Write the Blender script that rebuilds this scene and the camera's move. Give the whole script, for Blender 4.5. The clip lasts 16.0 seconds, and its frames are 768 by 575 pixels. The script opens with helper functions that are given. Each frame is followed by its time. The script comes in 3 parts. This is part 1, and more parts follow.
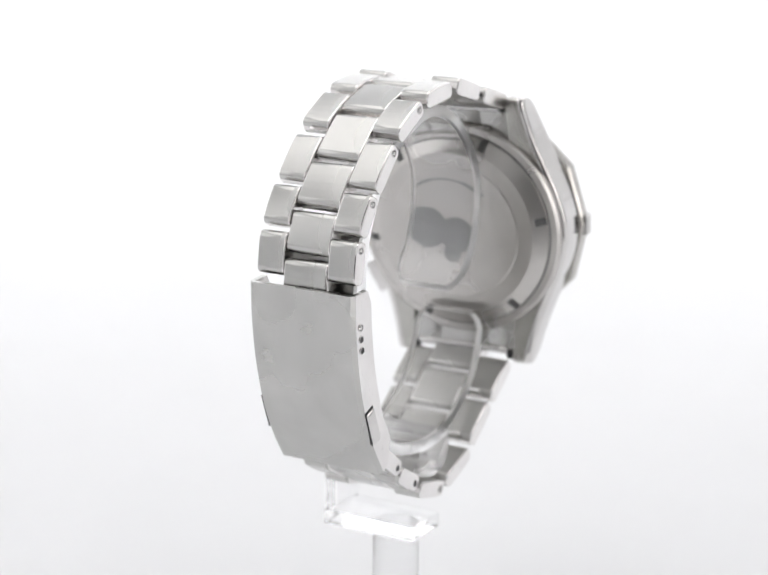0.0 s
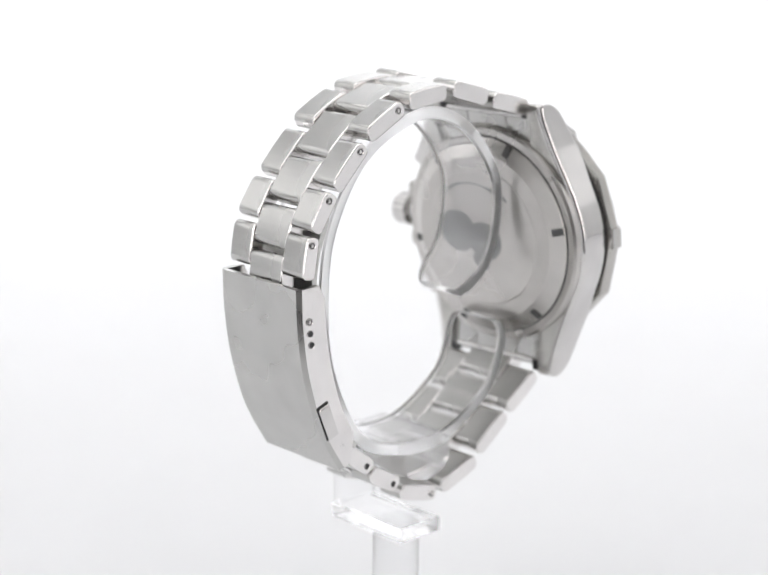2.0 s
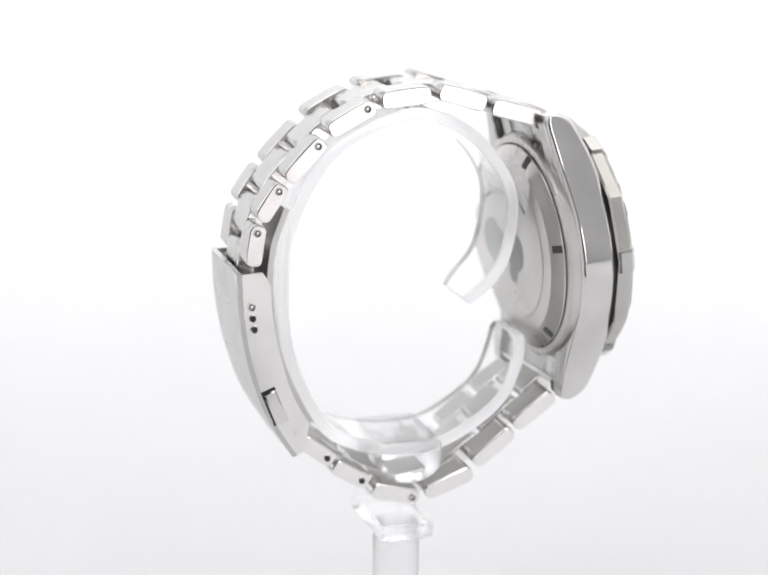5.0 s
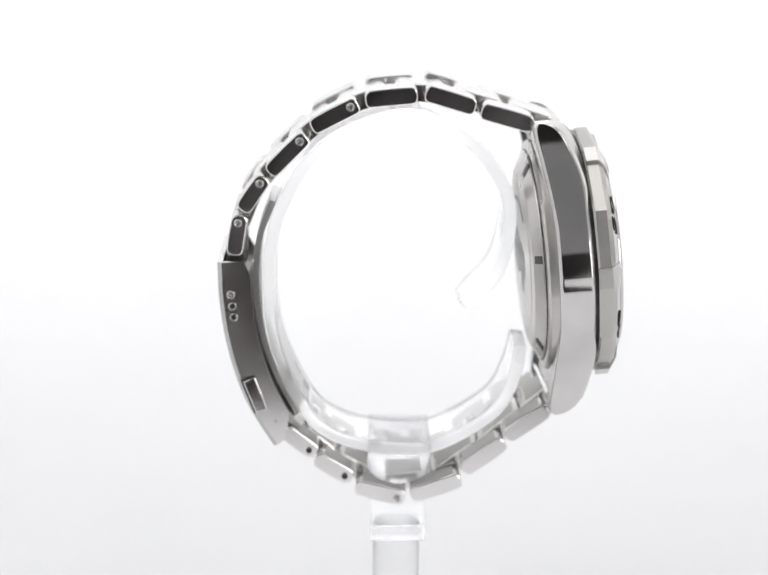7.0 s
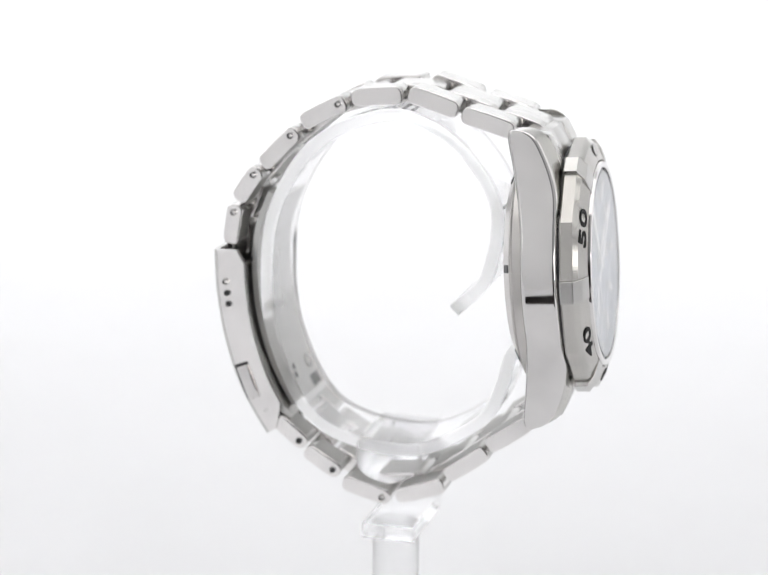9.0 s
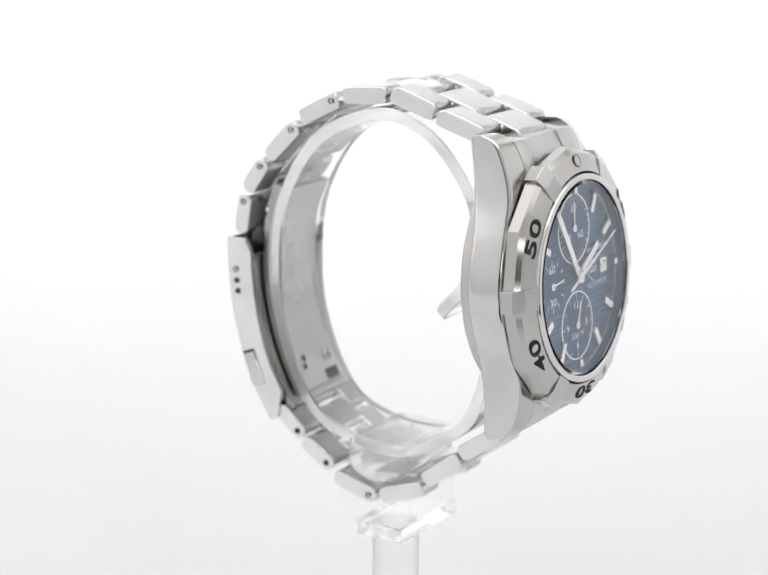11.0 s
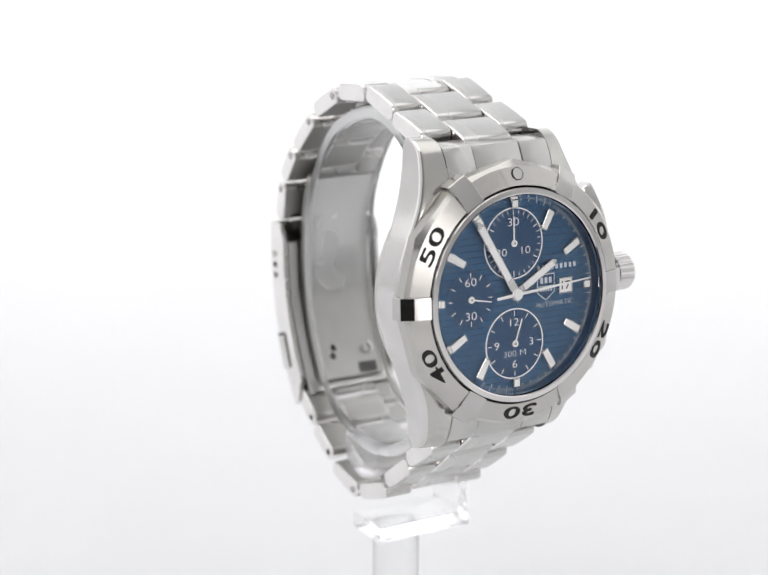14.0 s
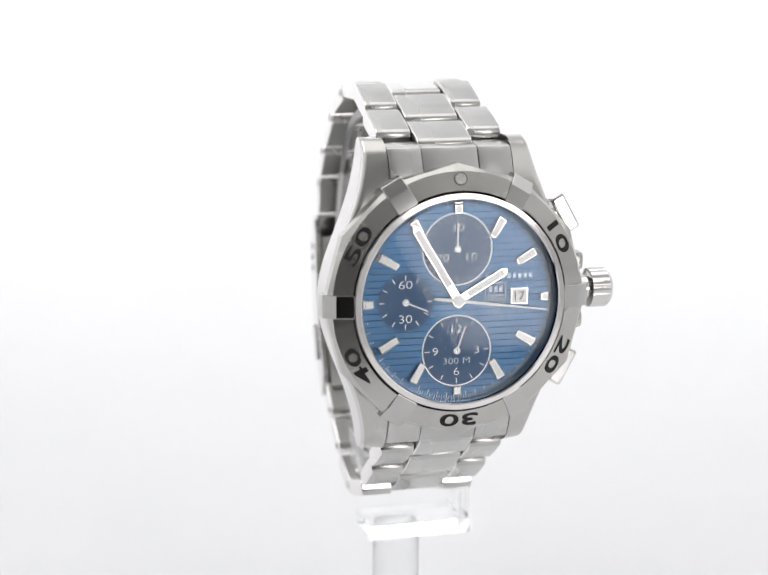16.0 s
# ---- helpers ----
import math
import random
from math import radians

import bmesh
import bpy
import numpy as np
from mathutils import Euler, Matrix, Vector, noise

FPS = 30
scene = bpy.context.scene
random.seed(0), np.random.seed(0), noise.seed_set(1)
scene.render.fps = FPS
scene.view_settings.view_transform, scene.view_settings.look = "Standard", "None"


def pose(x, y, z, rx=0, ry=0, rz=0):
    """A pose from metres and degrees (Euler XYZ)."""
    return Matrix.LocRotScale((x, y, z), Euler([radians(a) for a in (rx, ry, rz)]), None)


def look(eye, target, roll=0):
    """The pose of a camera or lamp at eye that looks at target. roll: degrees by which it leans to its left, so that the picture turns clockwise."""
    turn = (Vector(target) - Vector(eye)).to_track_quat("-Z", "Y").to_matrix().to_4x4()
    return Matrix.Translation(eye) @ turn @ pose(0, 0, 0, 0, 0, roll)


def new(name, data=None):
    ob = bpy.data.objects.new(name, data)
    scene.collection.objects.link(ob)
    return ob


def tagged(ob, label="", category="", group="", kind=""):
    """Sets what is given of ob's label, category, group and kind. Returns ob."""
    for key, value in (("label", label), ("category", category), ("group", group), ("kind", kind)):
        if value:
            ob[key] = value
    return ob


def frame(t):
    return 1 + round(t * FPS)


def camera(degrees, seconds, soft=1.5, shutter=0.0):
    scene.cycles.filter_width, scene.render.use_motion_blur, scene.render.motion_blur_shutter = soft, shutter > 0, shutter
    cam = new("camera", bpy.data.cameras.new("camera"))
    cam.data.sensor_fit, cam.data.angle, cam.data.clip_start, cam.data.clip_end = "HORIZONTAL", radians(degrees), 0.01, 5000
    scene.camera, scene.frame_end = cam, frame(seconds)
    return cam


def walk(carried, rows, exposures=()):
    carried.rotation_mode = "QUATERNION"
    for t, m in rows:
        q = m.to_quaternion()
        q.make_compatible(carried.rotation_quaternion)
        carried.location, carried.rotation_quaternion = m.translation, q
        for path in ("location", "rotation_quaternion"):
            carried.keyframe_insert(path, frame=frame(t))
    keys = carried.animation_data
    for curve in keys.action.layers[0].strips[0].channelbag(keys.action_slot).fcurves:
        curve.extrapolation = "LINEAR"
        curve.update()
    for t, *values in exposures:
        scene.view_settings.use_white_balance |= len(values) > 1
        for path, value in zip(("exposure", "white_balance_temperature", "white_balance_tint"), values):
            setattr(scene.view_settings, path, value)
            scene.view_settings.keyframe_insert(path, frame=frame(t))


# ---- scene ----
# The camera stands still; the watch and its stand turn on their upright axis.
BASE = 0.078          # height of the turning watch's datum over the floor
MM = 0.001
cam = camera(22.59, 16.0, soft=1.45)
eye = Vector((0.0, -0.32, BASE + 0.08015))
aim = Vector((-0.007442 * 0.9661, 0.9661, -0.25831))
cam.data.dof.use_dof = True
cam.data.dof.focus_distance = 0.304
cam.data.dof.aperture_fstop = 19.0
view = look(eye, eye + aim, 0.35)
walk(cam, [(0, view), (16.0, view)])

# ---- light: a white tent lit by softboxes, open towards the camera ----
world = bpy.data.worlds.new("world")
scene.world = world
world.use_nodes = True
world.node_tree.nodes["Background"].inputs["Color"].default_value = (1.0, 1.0, 1.0, 1)
world.node_tree.nodes["Background"].inputs["Strength"].default_value = 0.06


def softbox(name, eye_at, target, sx, sy, watts, tint=(1, 1, 1)):
    lamp = bpy.data.lights.new(name, "AREA")
    lamp.shape, lamp.size, lamp.size_y, lamp.energy, lamp.color = "RECTANGLE", sx, sy, watts, tint
    ob = new(name, lamp)
    ob.matrix_world = look(eye_at, target)
    return ob


softbox("top_softbox", (0.0, 0.06, 1.12), (0, 0.06, 0), 1.6, 1.1, 5.9, (1.0, 0.985, 0.97))
softbox("side_softbox_a", (-0.90, 0.0, 0.45), (0, 0, 0.08), 0.9, 0.7, 1.1)
softbox("side_softbox_b", (0.90, 0.0, 0.45), (0, 0, 0.08), 0.9, 0.7, 0.7)
softbox("front_softbox", (0.225, -0.405, 0.135), (0.06, -0.13, 0.05), 0.19, 0.26, 0.55, (1.0, 0.965, 0.945))
softbox("backdrop_lamp", (0.0, 0.40, 0.72), (0, 1.15, 0.35), 1.2, 0.25, 6.0)

# ---- materials ----


def nodes_of(name):
    m = bpy.data.materials.new(name)
    m.use_nodes = True
    return m, m.node_tree.nodes, m.node_tree.links, m.node_tree.nodes["Principled BSDF"]


def steel(name, rough, colour=(0.57, 0.565, 0.55), grain=None, bump=0.0, vary=0.05):
    m, n, l, b = nodes_of(name)
    b.inputs["Metallic"].default_value = 1.0
    co = n.new("ShaderNodeTexCoord")
    big = n.new("ShaderNodeTexNoise")
    big.inputs["Scale"].default_value = 110.0
    big.inputs["Detail"].default_value = 3.0
    l.new(co.outputs["Object"], big.inputs["Vector"])
    tone = n.new("ShaderNodeMix")
    tone.data_type = "RGBA"
    tone.inputs["A"].default_value = (*[c * 0.80 for c in colour], 1)
    tone.inputs["B"].default_value = (*[min(1, c * 1.12) for c in colour], 1)
    l.new(big.outputs["Fac"], tone.inputs["Factor"])
    l.new(tone.outputs["Result"], b.inputs["Base Color"])
    rr = n.new("ShaderNodeMapRange")
    rr.inputs["To Min"].default_value, rr.inputs["To Max"].default_value = max(0.02, rough - vary), rough + vary
    if grain:
        mp = n.new("ShaderNodeMapping")
        mp.inputs["Scale"].default_value = grain
        l.new(co.outputs["Object"], mp.inputs["Vector"])
        fine = n.new("ShaderNodeTexNoise")
        fine.inputs["Scale"].default_value = 5000.0
        fine.inputs["Detail"].default_value = 4.0
        l.new(mp.outputs["Vector"], fine.inputs["Vector"])
        l.new(fine.outputs["Fac"], rr.inputs["Value"])
        if bump:
            bu = n.new("ShaderNodeBump")
            bu.inputs["Strength"].default_value = bump
            bu.inputs["Distance"].default_value = 0.00002
            l.new(fine.outputs["Fac"], bu.inputs["Height"])
            l.new(bu.outputs["Normal"], b.inputs["Normal"])
    else:
        l.new(big.outputs["Fac"], rr.inputs["Value"])
    smudge = n.new("ShaderNodeTexNoise")
    smudge.inputs["Scale"].default_value = 70.0
    smudge.inputs["Detail"].default_value = 2.0
    l.new(co.outputs["Object"], smudge.inputs["Vector"])
    spread = n.new("ShaderNodeMapRange")
    spread.inputs["To Min"].default_value, spread.inputs["To Max"].default_value = -0.4 * rough, 0.4 * rough
    l.new(smudge.outputs["Fac"], spread.inputs["Value"])
    total = n.new("ShaderNodeMath")
    l.new(rr.outputs["Result"], total.inputs[0])
    l.new(spread.outputs["Result"], total.inputs[1])
    l.new(total.outputs["Value"], b.inputs["Roughness"])
    return m


def plain(name, colour, rough=0.4, metal=0.0, noise_scale=400.0, amount=0.12, bump=0.0):
    m, n, l, b = nodes_of(name)
    co = n.new("ShaderNodeTexCoord")
    nz = n.new("ShaderNodeTexNoise")
    nz.inputs["Scale"].default_value = noise_scale
    nz.inputs["Detail"].default_value = 5.0
    l.new(co.outputs["Object"], nz.inputs["Vector"])
    mx = n.new("ShaderNodeMix")
    mx.data_type = "RGBA"
    mx.inputs["A"].default_value = (*[c * (1 - amount) for c in colour], 1)
    mx.inputs["B"].default_value = (*[min(1, c * (1 + amount)) for c in colour], 1)
    l.new(nz.outputs["Fac"], mx.inputs["Factor"])
    l.new(mx.outputs["Result"], b.inputs["Base Color"])
    b.inputs["Roughness"].default_value, b.inputs["Metallic"].default_value = rough, metal
    if bump:
        bu = n.new("ShaderNodeBump")
        bu.inputs["Strength"].default_value = bump
        bu.inputs["Distance"].default_value = 0.0002
        l.new(nz.outputs["Fac"], bu.inputs["Height"])
        l.new(bu.outputs["Normal"], b.inputs["Normal"])
    return m


def clear(name, ior, rough=0.0, colour=(1, 1, 1)):
    m, n, l, b = nodes_of(name)
    b.inputs["Base Color"].default_value = (*colour, 1)
    b.inputs["Transmission Weight"].default_value = 1.0
    b.inputs["IOR"].default_value, b.inputs["Roughness"].default_value = ior, rough
    return m


BRUSHED = steel("brushed_steel", 0.27, grain=(1.0, 0.02, 1.0), vary=0.006)
BRUSHED_LONG = steel("brushed_steel_lengthwise", 0.30, grain=(0.03, 1.0, 1.0), vary=0.006)
SATIN = steel("satin_steel", 0.26, (0.54, 0.53, 0.505), grain=(1.0, 1.0, 1.0), bump=0.005, vary=0.03)
TAB = steel("buffed_steel", 0.17, (0.57, 0.56, 0.545), vary=0.03)
POLISHED = steel("polished_steel", 0.09, (0.71, 0.695, 0.685), vary=0.03)
FLANK = steel("fine_polished_flank_steel", 0.17, (0.86, 0.84, 0.83), vary=0.03)
INNER = steel("dull_inner_steel", 0.36, (0.60, 0.595, 0.58), grain=(1.0, 0.05, 1.0), bump=0.2)
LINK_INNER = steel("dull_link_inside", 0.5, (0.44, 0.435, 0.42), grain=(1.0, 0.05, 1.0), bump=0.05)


def turned_steel(name, rough, colour, amount, vary=0.03):
    """Steel with circular brushing about its part's own axis."""
    m = steel(name, rough, colour, vary=vary)
    n, l = m.node_tree.nodes, m.node_tree.links
    tangent = n.new("ShaderNodeTangent")
    tangent.direction_type, tangent.axis = "RADIAL", "Z"
    l.new(tangent.outputs["Tangent"], n["Principled BSDF"].inputs["Tangent"])
    n["Principled BSDF"].inputs["Anisotropic"].default_value = amount
    return m


BACK = turned_steel("circular_brushed_caseback", 0.30, (0.62, 0.60, 0.58), 0.75, 0.05)
BEZEL_STEEL = turned_steel("circular_brushed_bezel", 0.25, (0.55, 0.535, 0.51), 0.6, 0.02)
MATT_STEEL = steel("blasted_steel", 0.5, (0.38, 0.38, 0.38), grain=(1, 1, 1), bump=0.5)
# shade inside notches, groove and slot painted as dark steel; also the pip's ring
NOTCH = plain("notch_shade_and_pip_steel", (0.12, 0.12, 0.12), 0.5, 0.6)
# near-black that paints the shade in recesses, gaps and holes
DARK = plain("recess_shade_black", (0.02, 0.02, 0.022), 0.5)
INK = plain("black_enamel", (0.008, 0.008, 0.009), 0.75)
BLUE = plain("blue_lacquer", (0.035, 0.110, 0.230), 0.29, 0.70, 900.0, 0.10)
BLUE_FLAT = plain("blue_subdial_lacquer", (0.014, 0.058, 0.145), 0.42, 0.40, 900.0, 0.08)
# darker dial blue: shade painted into the rib grooves
BLUE_GROOVE_SHADE = plain("groove_shade_blue", (0.010, 0.030, 0.065), 0.45, 0.4)
WHITE = plain("white_print", (0.88, 0.89, 0.90), 0.5, 0.0, 900.0, 0.04)
PRINT = plain("pale_blue_print", (0.60, 0.68, 0.76), 0.5, 0.0, 900.0, 0.04)
LUME = plain("white_lume", (0.87, 0.88, 0.88), 0.45, 0.0, 1500.0, 0.05)
FROSTED = clear("frosted_acrylic_edge", 1.18, 0.4, (1.0, 1.0, 1.0))
FROSTED.node_tree.nodes["Principled BSDF"].inputs["Transmission Weight"].default_value = 0.85
MILKY = clear("milky_acrylic_block", 1.13, 0.14, (0.98, 0.98, 0.99))
MILKY.node_tree.nodes["Principled BSDF"].inputs["Transmission Weight"].default_value = 0.82
HAZY = clear("hazy_acrylic", 1.2, 0.35, (0.96, 0.96, 0.965))
PLATE_ACRYLIC = clear("blurred_clear_acrylic", 1.2, 0.12, (0.975, 0.975, 0.98))
CUFF_ACRYLIC = clear("clear_cuff_acrylic", 1.38, 0.04, (0.985, 0.985, 0.99))
ACRYLIC = clear("clear_acrylic", 1.16, 0.08, (0.97, 0.97, 0.975))
SAPPHIRE = clear("sapphire_crystal", 1.33, 0.0)
SWEEP = plain("white_paper", (0.81, 0.815, 0.83), 0.7, 0.0, 30.0, 0.02)
DARK_CLOTH = plain("dark_grey_cloth", (0.20, 0.20, 0.20), 0.9, 0.0, 60.0, 0.08)
GREY_CLOTH = plain("pale_grey_cloth", (0.52, 0.52, 0.52), 0.9, 0.0, 60.0, 0.05)
FABRIC = plain("white_tent_cloth", (0.78, 0.78, 0.78), 0.9, 0.0, 60.0, 0.05)
BLACK_CLOTH = plain("black_cloth", (0.034, 0.026, 0.025), 0.9, 0.0, 60.0, 0.2)

# ---- helpers for meshes; shapes are in millimetres ----


def part(name, bm, material, parent=None, label="", m=None, smooth=None, scale=MM, flat=True):
    me = bpy.data.meshes.new(name)
    bmesh.ops.scale(bm, vec=(scale,) * 3, verts=bm.verts)
    bmesh.ops.recalc_face_normals(bm, faces=bm.faces)
    if smooth is not None:
        for f in bm.faces:
            f.smooth = True
        for e in bm.edges:
            if len(e.link_faces) == 2 and e.calc_face_angle(0.0) > radians(smooth):
                e.smooth = False
        for f in bm.faces:
            if flat and f.calc_area() > 1.2 * scale * scale and max(abs(c) for c in f.normal) > 0.99:
                f.smooth = False
    bm.to_mesh(me)
    bm.free()
    for mat in material if isinstance(material, (list, tuple)) else [material]:
        me.materials.append(mat)
    return hang(name, me, parent, label, m)


def hang(name, me, parent=None, label="", m=None):
    ob = new(name, me)
    if parent:
        ob.parent = parent
    if m is not None:
        ob.matrix_basis = m
    return tagged(ob, label)


def at(x, y, z, rx=0, ry=0, rz=0):
    """A pose from millimetres and degrees."""
    return pose(x * MM, y * MM, z * MM, rx, ry, rz)


def box(sx, sy, sz, centre=(0, 0, 0), bevel=0.0, segments=2, bm=None, turn=None):
    bm = bm or bmesh.new()
    mat = Matrix.Translation(centre) @ (turn or Matrix.Identity(4)) @ Matrix.Diagonal((sx, sy, sz, 1))
    got = bmesh.ops.create_cube(bm, size=1.0, matrix=mat)
    if bevel:
        edges = list({e for v in got["verts"] for e in v.link_edges})
        bmesh.ops.bevel(bm, geom=edges, offset=bevel, segments=segments, profile=0.5, affect="EDGES")
    return bm


def lathe(profile, segments=96, radius=None, bm=None, closed=True):
    """Turns (r, w) pairs about the w axis. radius(r, angle) may bend the outline."""
    bm = bm or bmesh.new()
    rings = []
    for k in range(segments):
        a = 2 * math.pi * k / segments
        rings.append([bm.verts.new(((radius(r, a, i) if radius else r) * math.sin(a), (radius(r, a, i) if radius else r) * math.cos(a), w))
                      for i, (r, w) in enumerate(profile)])
    n = len(profile)
    for k in range(segments):
        p, q = rings[k], rings[(k + 1) % segments]
        for i in range(n if closed else n - 1):
            j = (i + 1) % n
            bm.faces.new((p[i], p[j], q[j], q[i]))
    return bm


def disc(r, h, z0=0.0, segments=48, centre=(0, 0), bm=None, bevel=0.0):
    bm = bm or bmesh.new()
    got = bmesh.ops.create_cone(bm, cap_ends=True, segments=segments, radius1=r, radius2=r, depth=h,
                                matrix=Matrix.Translation((centre[0], centre[1], z0 + h / 2)))
    if bevel:
        edges = [e for e in {e for v in got["verts"] for e in v.link_edges} if abs(e.verts[0].co.z - e.verts[1].co.z) < 1e-6]
        bmesh.ops.bevel(bm, geom=edges, offset=bevel, segments=2, profile=0.5, affect="EDGES")
    return bm


def prism(outline, z0, z1, bm=None, bevel=0.0):
    bm = bm or bmesh.new()
    low = [bm.verts.new((x, y, z0)) for x, y in outline]
    high = [bm.verts.new((x, y, z1)) for x, y in outline]
    faces = [bm.faces.new(low[::-1]), bm.faces.new(high)]
    for i in range(len(low)):
        j = (i + 1) % len(low)
        faces.append(bm.faces.new((low[i], low[j], high[j], high[i])))
    if bevel:
        edges = list({e for f in faces for e in f.edges})
        bmesh.ops.bevel(bm, geom=edges, offset=bevel, segments=2, profile=0.5, affect="EDGES")
    return bm


def spline(points, steps=8):
    """A smooth line through points of the plane."""
    pts = [Vector(p) for p in points]
    pts = [2 * pts[0] - pts[1]] + pts + [2 * pts[-1] - pts[-2]]
    out = []
    for i in range(1, len(pts) - 2):
        a, b, c, d = pts[i - 1:i + 3]
        for k in range(steps):
            t = k / steps
            out.append(0.5 * (2 * b + (c - a) * t + (2 * a - 5 * b + 4 * c - d) * t * t + (3 * b - a - 3 * c + d) * t ** 3))
    return out + [pts[-2]]


def sweep(path, section, bm=None):
    """Sweeps section(k, s), a loop of (across, outward), along a line of (x, z)."""
    bm = bm or bmesh.new()
    rows = []
    for k, p in enumerate(path):
        d = (path[min(k + 1, len(path) - 1)] - path[max(k - 1, 0)]).normalized()
        out = Vector((-d.y, d.x))
        rows.append([bm.verts.new((p.x + out.x * n, u, p.y + out.y * n)) for u, n in section(k, k / (len(path) - 1))])
    for p, q in zip(rows, rows[1:]):
        for i in range(len(p)):
            j = (i + 1) % len(p)
            bm.faces.new((p[i], p[j], q[j], q[i]))
    bm.faces.new(rows[0][::-1])
    bm.faces.new(rows[-1])
    return bm


def lettering(body, size, thick=0.02, stretch=1.0, bold=0.0):
    """The mesh of a word in the built-in font, centred, in metres, from millimetres."""
    curve = bpy.data.curves.new("lettering", "FONT")
    curve.body, curve.size, curve.extrude = body, size * MM, thick * MM
    curve.offset = bold * MM
    curve.align_x, curve.align_y, curve.resolution_u = "CENTER", "CENTER", 4
    ob = bpy.data.objects.new("lettering", curve)
    scene.collection.objects.link(ob)
    dg = bpy.context.evaluated_depsgraph_get()
    me = bpy.data.meshes.new_from_object(ob.evaluated_get(dg))
    bpy.data.objects.remove(ob)
    xs = [v.co.x for v in me.vertices]
    ys = [v.co.y for v in me.vertices]
    mx, my = (min(xs) + max(xs)) / 2, (min(ys) + max(ys)) / 2
    for v in me.vertices:
        v.co = ((v.co.x - mx) * stretch, v.co.y - my, v.co.z)
    me.materials.clear()
    return me


def word(name, body, size, material, parent, m, stretch=1.0, thick=0.02, label="", bold=0.0):
    me = lettering(body, size, thick, stretch, bold)
    me.materials.append(material)
    return hang(name, me, parent, label, m)


# ---- the setting: a white sweep inside a tent ----
def setting():
    bm = bmesh.new()
    # floor, gentle curve, back wall: one sheet with thickness
    line = [Vector((-0.168, 0.0)), Vector((0.12, 0.0))]
    for k in range(1, 17):
        a = radians(90 * k / 16)
        line.append(Vector((0.12 + 1.0 * math.sin(a), 1.0 * (1 - math.cos(a)))))
    line.append(Vector((1.12, 1.16)))
    rows = [[bm.verts.new((x, p.x, p.y)) for x in (-0.95, -0.5, 0, 0.5, 0.95)] for p in line]
    for p, q in zip(rows, rows[1:]):
        for i in range(4):
            bm.faces.new((p[i], p[i + 1], q[i + 1], q[i]))
    tagged(part("floor", bm, SWEEP, smooth=40, scale=1.0), "seamless white paper sweep rising into the backdrop", "backdrop", kind="structure")
    # the sheet runs on to the front beside the gap for the lens
    for side, sg in (("left", -1), ("right", 1)):
        bm = box(0.867, 0.25, 0.004, (sg * 0.5115, -0.2935, -0.002))
        tagged(part("floor_" + side, bm, SWEEP, scale=1.0), "white paper laid beside the lens gap", "floor", kind="structure")
    for side, x in (("west", -0.96), ("east", 0.96)):
        bm = box(0.02, 2.0, 1.15, (x, 0.15, 0.575))
        tagged(part("wall_" + side, bm, FABRIC, scale=1.0), "white cloth side of the light tent", "wall", kind="structure")
    bm = box(1.94, 2.0, 0.02, (0, 0.15, 1.17))
    tagged(part("ceiling", bm, FABRIC, scale=1.0), "white cloth roof of the light tent", "ceiling", kind="structure")
    # front: white flaps either side of a dark gap for the lens
    for side, s in (("a", -1), ("b", 1)):
        bm = box(0.84, 0.01, 1.15, (s * 0.54, -0.42, 0.575))
        tagged(part("wall_front_" + side, bm, FABRIC if s < 0 else GREY_CLOTH, scale=1.0), "white cloth front flap of the light tent" if s < 0 else "pale grey cloth front flap of the light tent", "wall", kind="structure")
    bm = box(0.238, 0.01, 0.95, (0, -0.42, 0.675))
    tagged(part("wall_front_c", bm, DARK_CLOTH, scale=1.0), "dark grey cloth over the lens opening of the tent", "wall", kind="structure")
    bm = box(2.0, 0.9, 0.02, (0, -0.63, -0.06))
    tagged(part("ground", bm, BLACK_CLOTH, scale=1.0), "dark cloth floor before the white sweep", "floor", kind="structure")
    bm = box(2.0, 0.02, 1.3, (0, -0.98, 0.55))
    tagged(part("wall_south", bm, BLACK_CLOTH, scale=1.0), "dark cloth wall behind the camera", "wall", kind="structure")


setting()

# ---- the watch ----
# Its frame: x in the plane of the bracelet towards the dial, y across it towards 3 o'clock, z up.
watch = tagged(new("wristwatch"), "stainless steel diving chronograph wristwatch with blue dial, closed on clear stand", "wristwatch")
DIAL = at(33.08, 0.0, 1.25)
HEAD = DIAL @ Matrix.Rotation(radians(2.3), 4, "Z") @ Matrix.Rotation(radians(-4.74), 4, "Y") @ Matrix(((0, 0, 1, 0), (1, 0, 0, 0), (0, 1, 0, 0), (0, 0, 0, 1))) @ Matrix.Rotation(radians(-1.2), 4, "Z")
# In the head's frame: x to 3 o'clock, y to 12 o'clock, z out of the dial.


def clock(r, degrees, z=0.0, upright=False):
    """A pose on the dial at radius r, by the clock's angle, its y axis outwards or to 12."""
    a = radians(degrees)
    return at(r * math.sin(a), r * math.cos(a), z, 0, 0, 0 if upright else -degrees)


def half_width(v):
    return 12.9 + 7.5 * math.exp(-(abs(v) / 15.5) ** 2)


def crest(a):
    """Height of the case's upper side at the distance a from the middle."""
    return -2.05 - 3.75 * max(0, (a - 13.5) / 10.8) ** 1.6


def shoulder(a):
    """Rise of the upper side from its outer edge to the end links."""
    return 1.0 * min(1.0, max(0.0, (a - 12.0) / 9.0))


